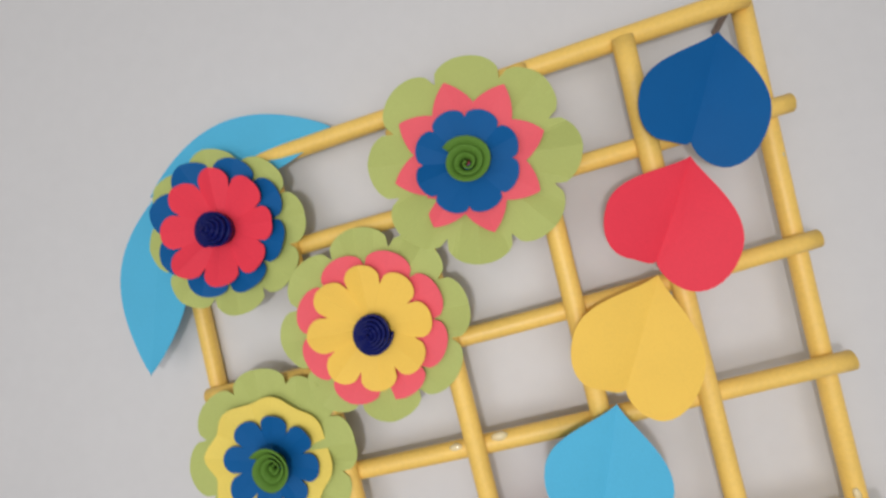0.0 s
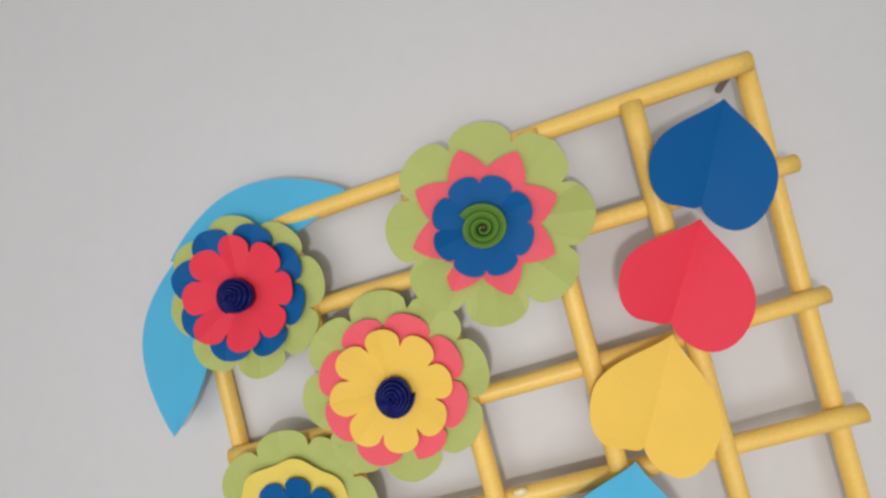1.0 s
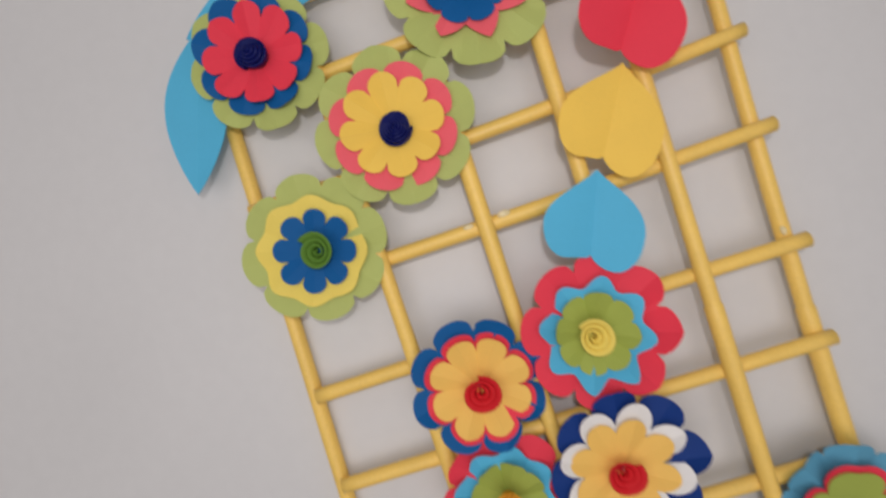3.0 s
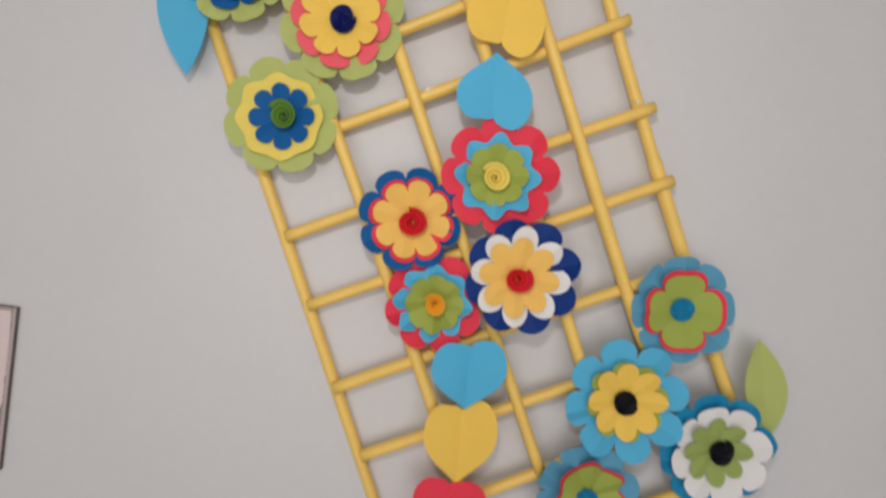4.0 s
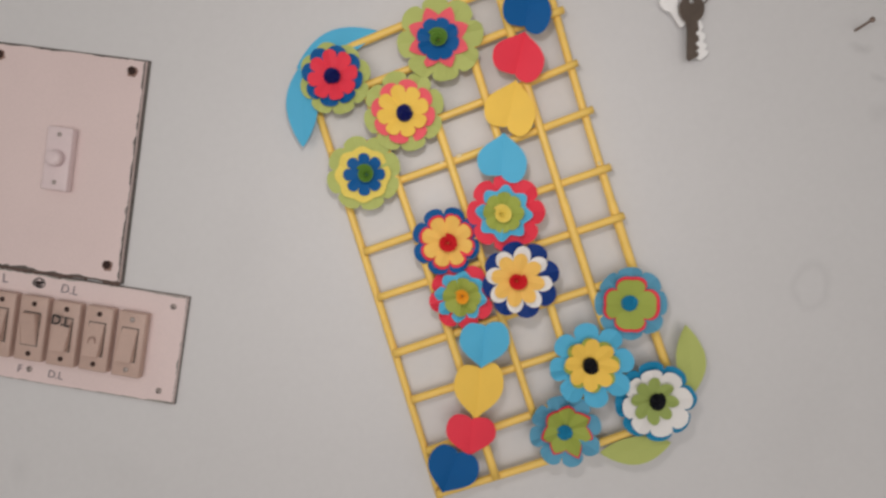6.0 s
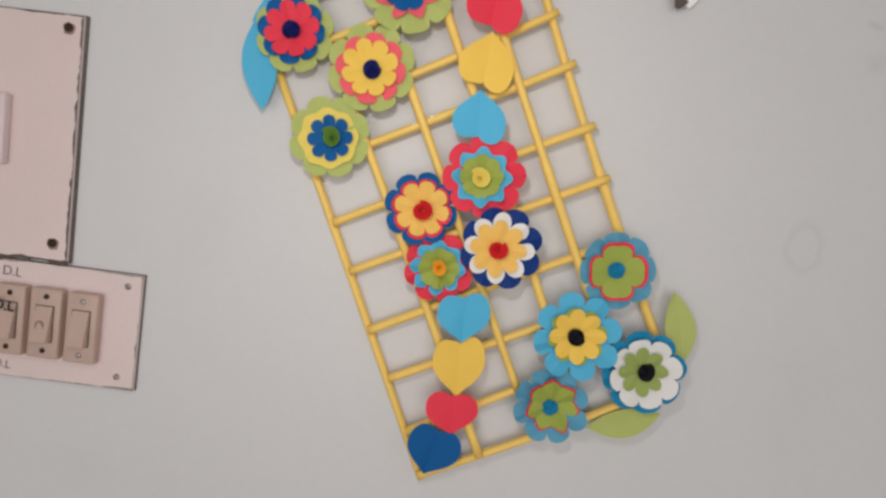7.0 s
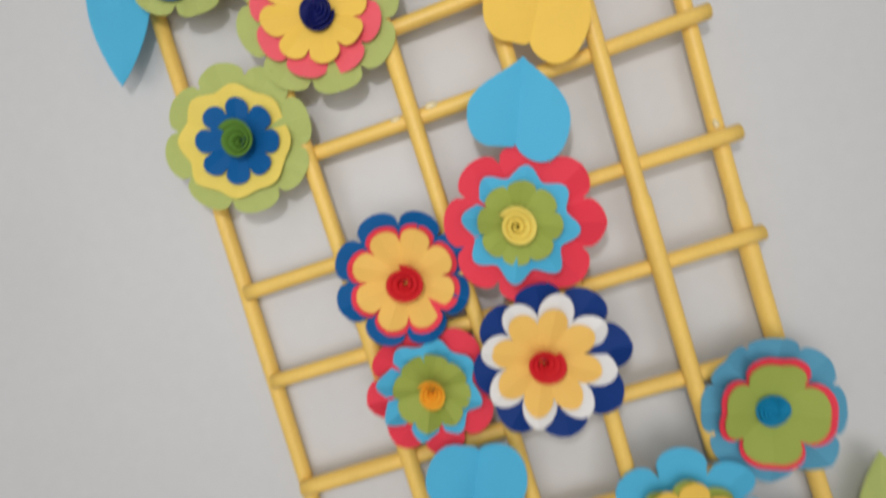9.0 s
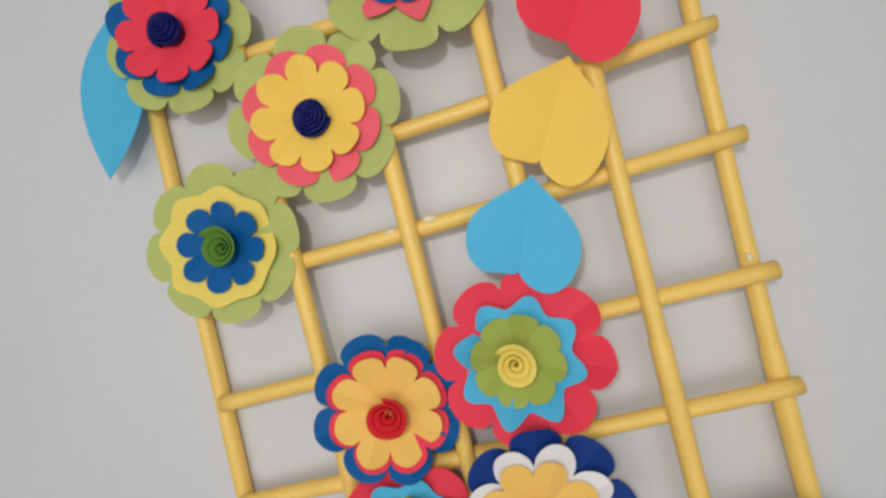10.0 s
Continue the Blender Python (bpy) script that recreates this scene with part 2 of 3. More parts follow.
def stand(x, z):
    """How far the hanging stands off the wall: it leans out towards the corner that hangs on the nail."""
    along = (x + 0.187) * 0.880 + (z - 1.489) * 0.475
    up = 1 - ((x + 0.187) * 0.456 - (z - 1.489) * 0.890) / 0.405
    return -0.001 + min(1, max(0, along / 0.228)) * (0.002 + 0.009 * min(1, max(0, up)))


def rolled_rod(k, depth, a, b, bow, parent, joint=0.0):
    """A hollow tube of rolled paper with a lapped seam, slightly bent and tapered."""
    rng = random.Random(40 + k)
    a, b = Vector((a[0], -depth - stand(*a), a[1])), Vector((b[0], -depth - stand(*b), b[1]))
    along = (b - a).normalized()
    side = along.cross(Vector((0, 1, 0))).normalized()
    out = Vector((0, -1, 0))
    r0, r1 = 0.0035 + rng.uniform(-0.0002, 0.0002), 0.0033 + rng.uniform(-0.0002, 0.0002)
    bend, steps, rings = rng.uniform(-0.0008, 0.0008), 20, 26
    lap = rng.uniform(0, math.tau)
    bm = bmesh.new()
    rows = []
    order = [(i / rings, 1.0) for i in range(rings + 1)]
    if joint:
        order = sorted([(t, 1.0 if t < joint else 1.14 - 0.10 * (t - joint)) for t, f in order] + [(joint - 0.001, 1.0), (joint, 1.02), (joint + 0.002, 1.14)])
    for t, f in [(0.02, 0.62), (0.0, 0.66)] + order + [(1.0, 0.66), (0.98, 0.62)]:
        c = a.lerp(b, t) + side * (bend * math.sin(math.pi * t)) + Vector((bow * math.sin(math.pi * t), 0, 0))
        r = (r0 + (r1 - r0) * t) * f * (1 + 0.03 * math.sin(9 * t + k))
        row = []
        for j in range(steps):
            ang = math.tau * j / steps
            seam = 0.00028 * (((ang - lap - 2.2 * t) % math.tau) / math.tau)
            row.append(bm.verts.new(c + (side * math.cos(ang) + out * math.sin(ang)) * (r + seam * f)))
        rows.append(row)
    for p, q in zip(rows, rows[1:]):
        for j in range(steps):
            i = (j + 1) % steps
            bm.faces.new((p[j], p[i], q[i], q[j]))
    bm.faces.new(rows[0]), bm.faces.new(rows[-1])
    bmesh.ops.recalc_face_normals(bm, faces=bm.faces)
    return part("rod", bm, ROD, parent)


trellis = tagged(new("trellis"), "yellow rolled-paper stick trellis hung from a nail on the wall", "wall hanging")
for k, (depth, a, b, bow) in enumerate(RODS):
    rolled_rod(k, depth, a, b, bow, trellis, {14: 0.62, 11: 0.45, 15: 0.55}.get(k, 0.0))


def glue_blob(x, z, depth, size, turn):
    bm = bmesh.new()
    bmesh.ops.create_icosphere(bm, subdivisions=2, radius=1)
    for v in bm.verts:
        v.co *= 1 + 0.25 * noise.noise(v.co * 1.7 + Vector((x * 90, 0, z * 90)))
    bm.transform(pose(x, -depth - stand(x, z), z, 0, turn, 0) @ Matrix.Diagonal((size * 0.55, size * 0.4, size, 1)))
    return part("glue_blob", bm, GLUE, trellis, "shiny dried glue on the stick joint")


for spot in ((-0.0870, 1.5035, 0.0175, 0.0035, -28), (-0.0590, 1.5630, 0.0150, 0.0035, 40), (-0.1130, 1.4500, 0.0165, 0.0040, -28), (0.0310, 1.5560, 0.0070, 0.0014, -28),
             (-0.0407, 1.4355, 0.0128, 0.0032, 62), (-0.0549, 1.4271, 0.0128, 0.0026, 62), (0.0812, 1.4482, 0.0078, 0.0024, -28)):
    glue_blob(*spot)


# ---- flowers ----
def lobe(s, kind):
    s = abs(s)
    if kind == "round":
        return math.sqrt(max(0.0, 1 - s ** 2.2))
    if kind == "point":
        return 1 - s ** 1.05
    if kind == "soft":
        return (1 + math.cos(math.pi * s)) / 2
    if kind == "square":
        return max(0.0, 1 - s ** 5) * (1 - 0.16 * math.exp(-((s / 0.22) ** 2)))
    return math.cos(s * math.pi / 2) ** 0.7


def petal_layer(name, parent, material, cx, cz, radius, turn, n, kind, inner, base, cup, fold, seed, label=""):
    """One cut-paper layer: n petals round a centre, creased along each petal and lifted towards the rim."""
    rng = random.Random(seed)
    fold *= 1.5
    per = 16
    crest = [cup + fold * rng.uniform(-0.9, 2.6) for _ in range(n)]
    dale = [cup - fold * rng.uniform(-0.8, 2.4) for _ in range(n)]
    grow = [1 + rng.uniform(-0.035, 0.035) for _ in range(n)]
    curl = [rng.uniform(-0.03, 0.05) for _ in range(n)]
    rings = []
    for m in range(9):
        rho = 0.05 + 0.95 * m / 8
        ring = []
        for k in range(n):
            for i in range(per):
                s = 2 * i / per - 1
                ang = radians(turn) + math.tau * (k + s / 2) / n
                edge = radius * (inner + (1 - inner) * lobe(s, kind) * grow[k])
                r = rho * edge
                side = dale[k] if s < 0 else dale[(k + 1) % n]
                w = base + r * (crest[k] + (side - crest[k]) * abs(s)) + curl[k] * radius * max(0.0, rho - 0.55) ** 2 * (1 - s * s) * 4
                w = max(w, base + 0.0002)
                ring.append((cx + r * math.cos(ang), -w, cz + r * math.sin(ang)))
        rings.append(ring)
    return part(name, sheet(rings, True, 0.0003), material, parent, label, smooth=False)


def coil(parent, material, cx, cz, radius, base, tall, kind, seed, label=""):
    """A rolled spiral strip: a tight dome or an open cup."""
    rng = random.Random(seed)
    turns = 5.6 if kind == "dome" else 3.2
    count = int(turns * 22)
    start = rng.uniform(0, math.tau)
    rows = [[] for _ in range(6)]
    for i in range(count + 1):
        u = i / count
        ang = start + turns * math.tau * u
        r = radius * (0.10 + 0.90 * u) * (1 + 0.04 * math.sin(ang * 2 + seed))
        if kind == "dome":
            top = tall * (1 - 0.62 * u ** 1.7)
            spread = (0.88, 0.96, 1.0)
        else:
            top = tall * (0.30 + 0.70 * u ** 0.8)
            spread = (0.55, 0.75, 1.06)
        top += 0.0004 * math.sin(3 * ang + seed)
        t = radius * 0.9 / turns * (0.80 if kind == "dome" else 0.26)
        prof = [(r * spread[0], 0.0), (r * spread[1], top * 0.6), (r * spread[2], top), (max(0.0001, r * spread[2] - t), top * 1.01), (max(0.0001, r * spread[1] - t), top * 0.6), (max(0.0001, r * spread[0] - t), 0.0)]
        for row, (rr, d) in zip(rows, prof):
            row.append((cx + rr * math.cos(ang), -(base + d), cz + rr * math.sin(ang)))
    bm = bmesh.new()
    verts = [[bm.verts.new(p) for p in row] for row in rows]
    for a in range(6):
        p, q = verts[a], verts[(a + 1) % 6]
        for i in range(count):
            bm.faces.new((p[i], p[i + 1], q[i + 1], q[i]))
    bm.faces.new([row[0] for row in verts]), bm.faces.new([row[-1] for row in reversed(verts)])
    bmesh.ops.recalc_face_normals(bm, faces=bm.faces)
    return part("coil", bm, material, parent, label)


def flower(label, base, layers, centre):
    """layers: (paper, x, z, radius, turn, petals, shape, inner, cup, fold), from the wall outwards; centre: (paper, x, z, radius, height, kind)."""
    x, z = layers[0][1:3]
    root = tagged(new("paper_flower"), label, "flower", "paper flowers on the trellis")
    base += 0.0006
    root.location = (x, -base, z)
    seed = int(abs(x * 7919 + z * 104729))
    at = 0.0
    for i, (col, cx, cz, r, turn, n, kind, inner, cup, fold) in enumerate(layers):
        # two sheets cut alike and glued together are creased alike
        if i and (n, kind, fold) == (layers[i - 1][5], layers[i - 1][6], layers[i - 1][9]):
            seed -= 1
        petal_layer("petal_layer", root, PAPER[col], cx - x, cz - z, r, turn, n, kind, inner, at, cup, fold, seed + i)
        at += 0.0013
    col, cx, cz, r, tall, kind = centre
    coil(root, PAPER[col], cx - x, cz - z, r, at - 0.0005, tall, kind, seed % 17)
    return root


FLOWERS = [
    ("red and blue paper flower on green petals with navy coil", 0.0186,
     [("green", -0.1584, 1.4844, 0.0317, 26, 8, "round", 0.80, 0.03, 0.025),
      ("dark_blue", -0.1600, 1.4859, 0.0266, 45, 8, "round", 0.78, 0.10, 0.025),
      ("red", -0.1595, 1.4858, 0.0221, 19, 8, "round", 0.71, 0.20, 0.030)],
     ("navy", -0.1592, 1.4848, 0.0076, 0.0115, "dome")),
    ("large green paper flower with pink star and blue petals", 0.0231,
     [("green", -0.0725, 1.5308, 0.0371, 18, 8, "round", 0.80, 0.03, 0.030),
      ("pink", -0.0736, 1.5305, 0.0274, 32, 8, "point", 0.72, 0.08, 0.025),
      ("dark_blue", -0.0739, 1.5288, 0.0185, 39, 8, "round", 0.84, 0.14, 0.030)],
     ("coil_green", -0.0736, 1.5280, 0.0086, 0.0085, "cup")),
    ("yellow and salmon paper flower on green petals with navy coil", 0.0205,
     [("green", -0.0939, 1.4652, 0.0354, 26, 8, "round", 0.80, 0.03, 0.025),
      ("pink", -0.0940, 1.4642, 0.0279, 44, 8, "round", 0.80, 0.09, 0.020),
      ("yellow", -0.0941, 1.4642, 0.0224, 24, 8, "round", 0.71, 0.16, 0.030)],
     ("navy", -0.0924, 1.4628, 0.0078, 0.01, "dome")),
    ("green and yellow paper flower with small blue petals", 0.0183,
     [("green", -0.1207, 1.4071, 0.0331, 71, 8, "round", 0.82, 0.03, 0.025),
      ("pale_yellow", -0.1207, 1.4055, 0.0246, 101, 8, "soft", 0.92, 0.07, 0.020),
      ("dark_blue", -0.1195, 1.4057, 0.0184, 100, 8, "round", 0.66, 0.09, 0.025)],
     ("coil_green", -0.1176, 1.4058, 0.0082, 0.008, "cup")),
    ("orange-yellow paper flower on red and blue petals", 0.0196,
     [("dark_blue", -0.0397, 1.3600, 0.0298, 82, 8, "round", 0.78, 0.09, 0.035),
      ("red", -0.0387, 1.3595, 0.0245, 84, 8, "round", 0.80, 0.12, 0.030),
      ("apricot", -0.0386, 1.3599, 0.0220, 84, 8, "round", 0.72, 0.16, 0.035)],
     ("coil_red", -0.0381, 1.3582, 0.0085, 0.0078, "cup")),
    ("lime and sky-blue paper flower on red petals", 0.0218,
     [("red", 0.0071, 1.3924, 0.0335, 10, 8, "round", 0.80, 0.08, 0.040),
      ("sky", 0.0054, 1.3913, 0.0246, 4, 8, "soft", 0.80, 0.18, 0.053),
      ("lime", 0.0048, 1.3916, 0.0174, 6, 8, "round", 0.86, 0.24, 0.068)],
     ("pale_yellow", 0.0041, 1.3900, 0.0083, 0.0085, "cup")),
    ("white and yellow paper flower on navy petals", 0.022,
     [("dark_navy", 0.0288, 1.3375, 0.0335, 23, 8, "round", 0.76, 0.09, 0.040),
      ("white", 0.0271, 1.3373, 0.0286, 1, 8, "petal", 0.66, 0.16, 0.025),
      ("apricot", 0.0261, 1.3368, 0.0230, 0, 8, "petal", 0.70, 0.20, 0.030)],
     ("coil_red", 0.0258, 1.3359, 0.008, 0.0075, "cup")),
    ("small lime and sky-blue paper flower on red petals", 0.0192,
     [("red", -0.0184, 1.3148, 0.0289, 23, 8, "round", 0.80, 0.06, 0.040),
      ("sky", -0.0197, 1.3144, 0.0227, 92, 8, "soft", 0.84, 0.20, 0.053),
      ("lime", -0.0185, 1.3144, 0.0166, 94, 8, "round", 0.88, 0.28, 0.068)],
     ("orange", -0.0185, 1.3146, 0.0066, 0.0105, "cup")),
    ("lime cross-shaped paper flower on pale blue petals", 0.0168,
     [("dusty", 0.1268, 1.3321, 0.0318, 55, 8, "round", 0.86, 0.06, 0.035),
      ("red", 0.1258, 1.3316, 0.0246, 8, 4, "square", 0.74, 0.19, 0.045),
      ("lime", 0.1253, 1.3314, 0.0218, 8, 4, "square", 0.74, 0.19, 0.045)],
     ("teal", 0.1245, 1.3327, 0.0075, 0.0065, "dome")),
    ("yellow paper flower on sky-blue petals with black coil", 0.02,
     [("sky", 0.1014, 1.2742, 0.0364, 18, 8, "round", 0.70, 0.06, 0.050),
      ("lime", 0.1008, 1.2747, 0.0239, 16, 8, "petal", 0.74, 0.13, 0.015),
      ("yellow", 0.1005, 1.2749, 0.0229, 97, 8, "petal", 0.72, 0.19, 0.022)],
     ("black", 0.0997, 1.2744, 0.0077, 0.0065, "dome")),
    ("white and sage paper flower on blue petals with black coil", 0.0199,
     [("teal", 0.1604, 1.2521, 0.0347, 16, 8, "round", 0.82, 0.04, 0.030),
      ("white", 0.1607, 1.2517, 0.0295, 20, 8, "round", 0.80, 0.14, 0.025),
      ("olive", 0.1575, 1.2535, 0.0201, 98, 8, "petal", 0.66, 0.24, 0.030)],
     ("black", 0.1605, 1.2535, 0.0079, 0.0070, "dome")),
    ("lime pointed paper flower on blue petals with teal coil", 0.0154,
     [("dusty", 0.0895, 1.2127, 0.0316, 24, 8, "round", 0.74, 0.08, 0.075),
      ("red", 0.0900, 1.2138, 0.0237, 97, 7, "point", 0.76, 0.27, 0.065),
      ("lime", 0.0900, 1.2138, 0.0216, 97, 7, "point", 0.78, 0.27, 0.065)],
     ("teal", 0.0887, 1.2123, 0.0072, 0.0065, "dome")),
]
for label, base, layers, centre in FLOWERS:
    flower(label, base, layers, centre)


# ---- hearts and leaves ----
def bez(p0, p1, p2, p3, n):
    out = []
    for i in range(n):
        t = i / n
        out.append(tuple((1 - t) ** 3 * a + 3 * t * (1 - t) ** 2 * b + 3 * t * t * (1 - t) * c + t ** 3 * d for a, b, c, d in zip(p0, p1, p2, p3)))
    return out


def heart(label, col, tip, notch, wide, slant, base, rise, group):
    """A folded paper heart. slant: how far one lobe hangs past the other, as a share of its length."""
    tip, notch = Vector(tip), Vector(notch)
    axis = notch - tip
    length = axis.length
    axis.normalize()
    across = Vector((-axis.y, axis.x))
    root = tagged(new("paper_heart"), label, "paper heart", group)
    root.location = (tip.x, -base, tip.y)
    for sgn in (1, -1):
        w, l, k = wide / 2, length, 1 + sgn * slant
        pts = bez((0, 0), (0.30 * w, 0.20 * l), (w, 0.36 * l), (w, 0.68 * l * k), 16)
        pts += bez((w, 0.68 * l * k), (w, 0.96 * l * k), (0.72 * w, 1.10 * l * k), (0.46 * w, 1.08 * l * k), 8)
        pts += bez((0.46 * w, 1.08 * l * k), (0.20 * w, 1.06 * l * k), (0.05 * w, 1.03 * l), (0, 0.97 * l), 8) + [(0, 0.97 * l)]
        half = [(sgn * px, py, 0.97 * l * min(1, i / 26)) for i, (px, py) in enumerate(pts)]
        if sgn < 0:
            half.reverse()
        rings = []
        for f in (0, 0.012, 0.17, 0.34, 0.5, 0.67, 0.84, 0.975, 1):
            ring = []
            for px, py, sy in half:
                x, y = px * f, sy + (py - sy) * f
                q = across * x + axis * y
                lift = 2.3 * rise * abs(x) ** 0.9 * 0.72 + 0.0010 * math.sin(x * 95 + y * 70) + 0.05 * rise * x
                ring.append((q.x, -lift, q.y))
            rings.append(ring)
        part("folded_half", sheet(rings, False, 0.0003), PAPER[col], root, smooth=False)
    return root


UP, DOWN = "upper paper hearts", "lower paper hearts"
heart("dark blue folded paper heart glued by the nail", "dark_blue", (-0.0031, 1.5872), (-0.0035, 1.5490), 0.0412, 0.05, 0.0294, 0.10, UP)
heart("red folded paper heart glued point upwards on the trellis", "red", (-0.0020, 1.5461), (-0.0050, 1.5086), 0.0440, 0.05, 0.0277, 0.15, UP)
heart("yellow folded paper heart glued point upwards on the trellis", "yellow", (-0.0026, 1.5055), (-0.0042, 1.4642), 0.0440, 0.05, 0.0256, 0.07, UP)
heart("sky-blue folded paper heart glued point upwards on the trellis", "sky", (-0.0056, 1.4597), (-0.0022, 1.4225), 0.0425, 0.06, 0.0250, 0.08, UP)
heart("sky-blue folded paper heart glued point downwards on the trellis", "sky", (0.0082, 1.2557), (0.0056, 1.2934), 0.0425, -0.04, 0.0232, 0.16, DOWN)
heart("yellow folded paper heart glued point downwards on the trellis", "yellow", (0.0107, 1.2097), (0.0070, 1.2555), 0.0428, -0.04, 0.0197, 0.10, DOWN)
heart("red folded paper heart glued point downwards on the trellis", "red", (0.0110, 1.1763), (0.0071, 1.2098), 0.0435, 0.02, 0.0187, 0.08, DOWN)
heart("dark blue folded paper heart at the trellis corner", "dark_blue", (-0.0074, 1.1388), (0.0007, 1.1773), 0.0453, 0.00, 0.0165, 0.10, DOWN)


def leaf(label, col, root_at, tip, wide, bow, base, rise, blunt=0.0):
    """A folded lens-shaped paper leaf from its root to its tip."""
    a, b = Vector(root_at), Vector(tip)
    axis = b - a
    length = axis.length
    axis.normalize()
    across = Vector((-axis.y, axis.x))
    root = tagged(new("paper_leaf"), label, "paper leaf", "paper leaves on the trellis")
    root.location = (a.x, -base, a.y)
    steps = 28
    for side in (-1, 1):
        rings = []
        for m in range(7):
            f = side * m / 6
            ring = []
            for i in range(steps + 1):
                t = i / steps
                half = wide / 2 * (max(0.0, math.sin(math.pi * (blunt + (1 - blunt) * t))) ** 0.85)
                off = bow * math.sin(math.pi * t) + f * half
                q = axis * (length * t) + across * off
                ring.append((q.x, -(rise * abs(f * half) + 0.0006 * math.sin(t * 6 + f)), q.y))
            rings.append(ring)
        part("folded_half", sheet(rings, False, 0.0003), PAPER[col], root, smooth=False)
    return root


leaf("sky-blue paper leaf beside the red flower, pointing sideways", "sky", (-0.1955, 1.4905), (-0.1300, 1.5332), 0.0268, 0.0036, 0.0140, 0.10)
leaf("sky-blue paper leaf below the red flower, pointing down", "sky", (-0.1880, 1.5010), (-0.1790, 1.4215), 0.0288, -0.0020, 0.0140, 0.10)
leaf("green paper leaf behind the white flower, pointing up", "green", (0.1938, 1.2600), (0.1782, 1.3212), 0.0252, -0.0015, 0.0140, 0.14)
leaf("green paper leaf below the white flower, pointing sideways", "green", (0.1830, 1.2170), (0.1240, 1.1970), 0.0250, 0.0020, 0.0140, 0.12)


# ---- nails ----
def nail(label, foot, head, radius, cap):
    foot, head = Vector(foot), Vector(head)
    length = (head - foot).length
    bm = lathe([(0.0003, -0.012), (radius, -0.008), (radius, length - 0.002), (radius * 1.15, length - 0.001), (cap, length - 0.0006), (cap, length + 0.0006), (cap * 0.8, length + 0.0011), (0.0002, length + 0.0012)], 18)
    turn = Vector((0, -1, 0)).rotation_difference(head - foot).to_matrix().to_4x4()
    ob = part("nail", bm, STEEL)
    ob.matrix_world = Matrix.Translation(foot) @ turn
    return tagged(ob, label, "nail", "nails in the wall")


nail("brown steel nail holding up the trellis corner", (0.0040, 0, 1.6009), (0.0014, -0.0205, 1.6030), 0.0013, 0.0030)
nail("bare dark nail sticking out of the wall", (0.2862, 0, 1.6006), (0.2875, -0.0170, 1.6032), 0.0012, 0.0024)


# ---- switch boards ----
def screw(parent, x, z, face, radius, material, angle=30):
    """A slotted round-head screw; face: its depth from the wall."""
    bm = lathe([(radius, -0.001), (radius, 0.0004), (radius * 0.86, 0.0010), (radius * 0.5, 0.0013), (0.0002, 0.0014)], 16)
    ob = part("screw", bm, material, parent)
    ob.location = (x, -face, z)
    slot = part("slot", block(-radius * 0.8, radius * 0.8, -0.0017, -0.0010, -0.0003, 0.0003), RUST, ob, smooth=False)
    slot.rotation_euler = (0, radians(angle), 0)
    return ob


def writing(parent, text, x, z, face, size, material, turn=0, bold=0.0):
    cu = bpy.data.curves.new("writing", "FONT")
    cu.offset = bold
    cu.body, cu.size, cu.extrude, cu.align_x, cu.align_y = text, size, 0.0001, "CENTER", "CENTER"
    tmp = bpy.data.objects.new("writing_source", cu)
    me = bpy.data.meshes.new_from_object(tmp)
    bpy.data.objects.remove(tmp)
    me.materials.append(material)
    ob = new("writing", me)
    ob.parent = parent
    ob.matrix_local = pose(x, -face - 0.0003, z, 90, 0, 0) @ pose(0, 0, 0, 0, 0, turn)
    return ob


def stroke(parent, name, points, thick, material):
    bm = bmesh.new()
    ring_prev = None
    for i, p in enumerate(points):
        q = Vector(points[min(i + 1, len(points) - 1)]) - Vector(points[max(i - 1, 0)])
        n = Vector((-q.z, 0, q.x)).normalized() * thick / 2
        o = Vector((0, -thick * 0.3, 0))
        p = Vector(p)
        ring = [bm.verts.new(p + n), bm.verts.new(p + n * 0.4 + o), bm.verts.new(p - n * 0.4 + o), bm.verts.new(p - n)]
        if ring_prev:
            for a in range(3):
                bm.faces.new((ring_prev[a], ring_prev[a + 1], ring[a + 1], ring[a]))
        ring_prev = ring
    bmesh.ops.recalc_face_normals(bm, faces=bm.faces)
    return part(name, bm, material, parent)


def grime_edge(parent, p0, p1, face, width, seed, material):
    """A ragged strip along an edge, wider here and there: dirt, or painted shade in the gap below the cover."""
    rng = random.Random(seed)
    bm = bmesh.new()
    steps, last = 60, None
    side = Vector((p0[1] - p1[1], 0, p1[0] - p0[0])).normalized()
    for i in range(steps + 1):
        t = i / steps
        c = Vector((p0[0] + (p1[0] - p0[0]) * t, -face - 0.00012, p0[1] + (p1[1] - p0[1]) * t))
        w = width * max(0.12, 0.45 + 0.9 * noise.noise(Vector((t * 9, seed * 3.1, 0))) + rng.uniform(-0.25, 0.35))
        pair = (bm.verts.new(c), bm.verts.new(c + side * w))
        if last:
            bm.faces.new((last[0], last[1], pair[1], pair[0]))
        last = pair
    bmesh.ops.recalc_face_normals(bm, faces=bm.faces)
    return part("grime_edge", bm, material, parent, "dark ragged dirt and painted shade along the edge", smooth=False)


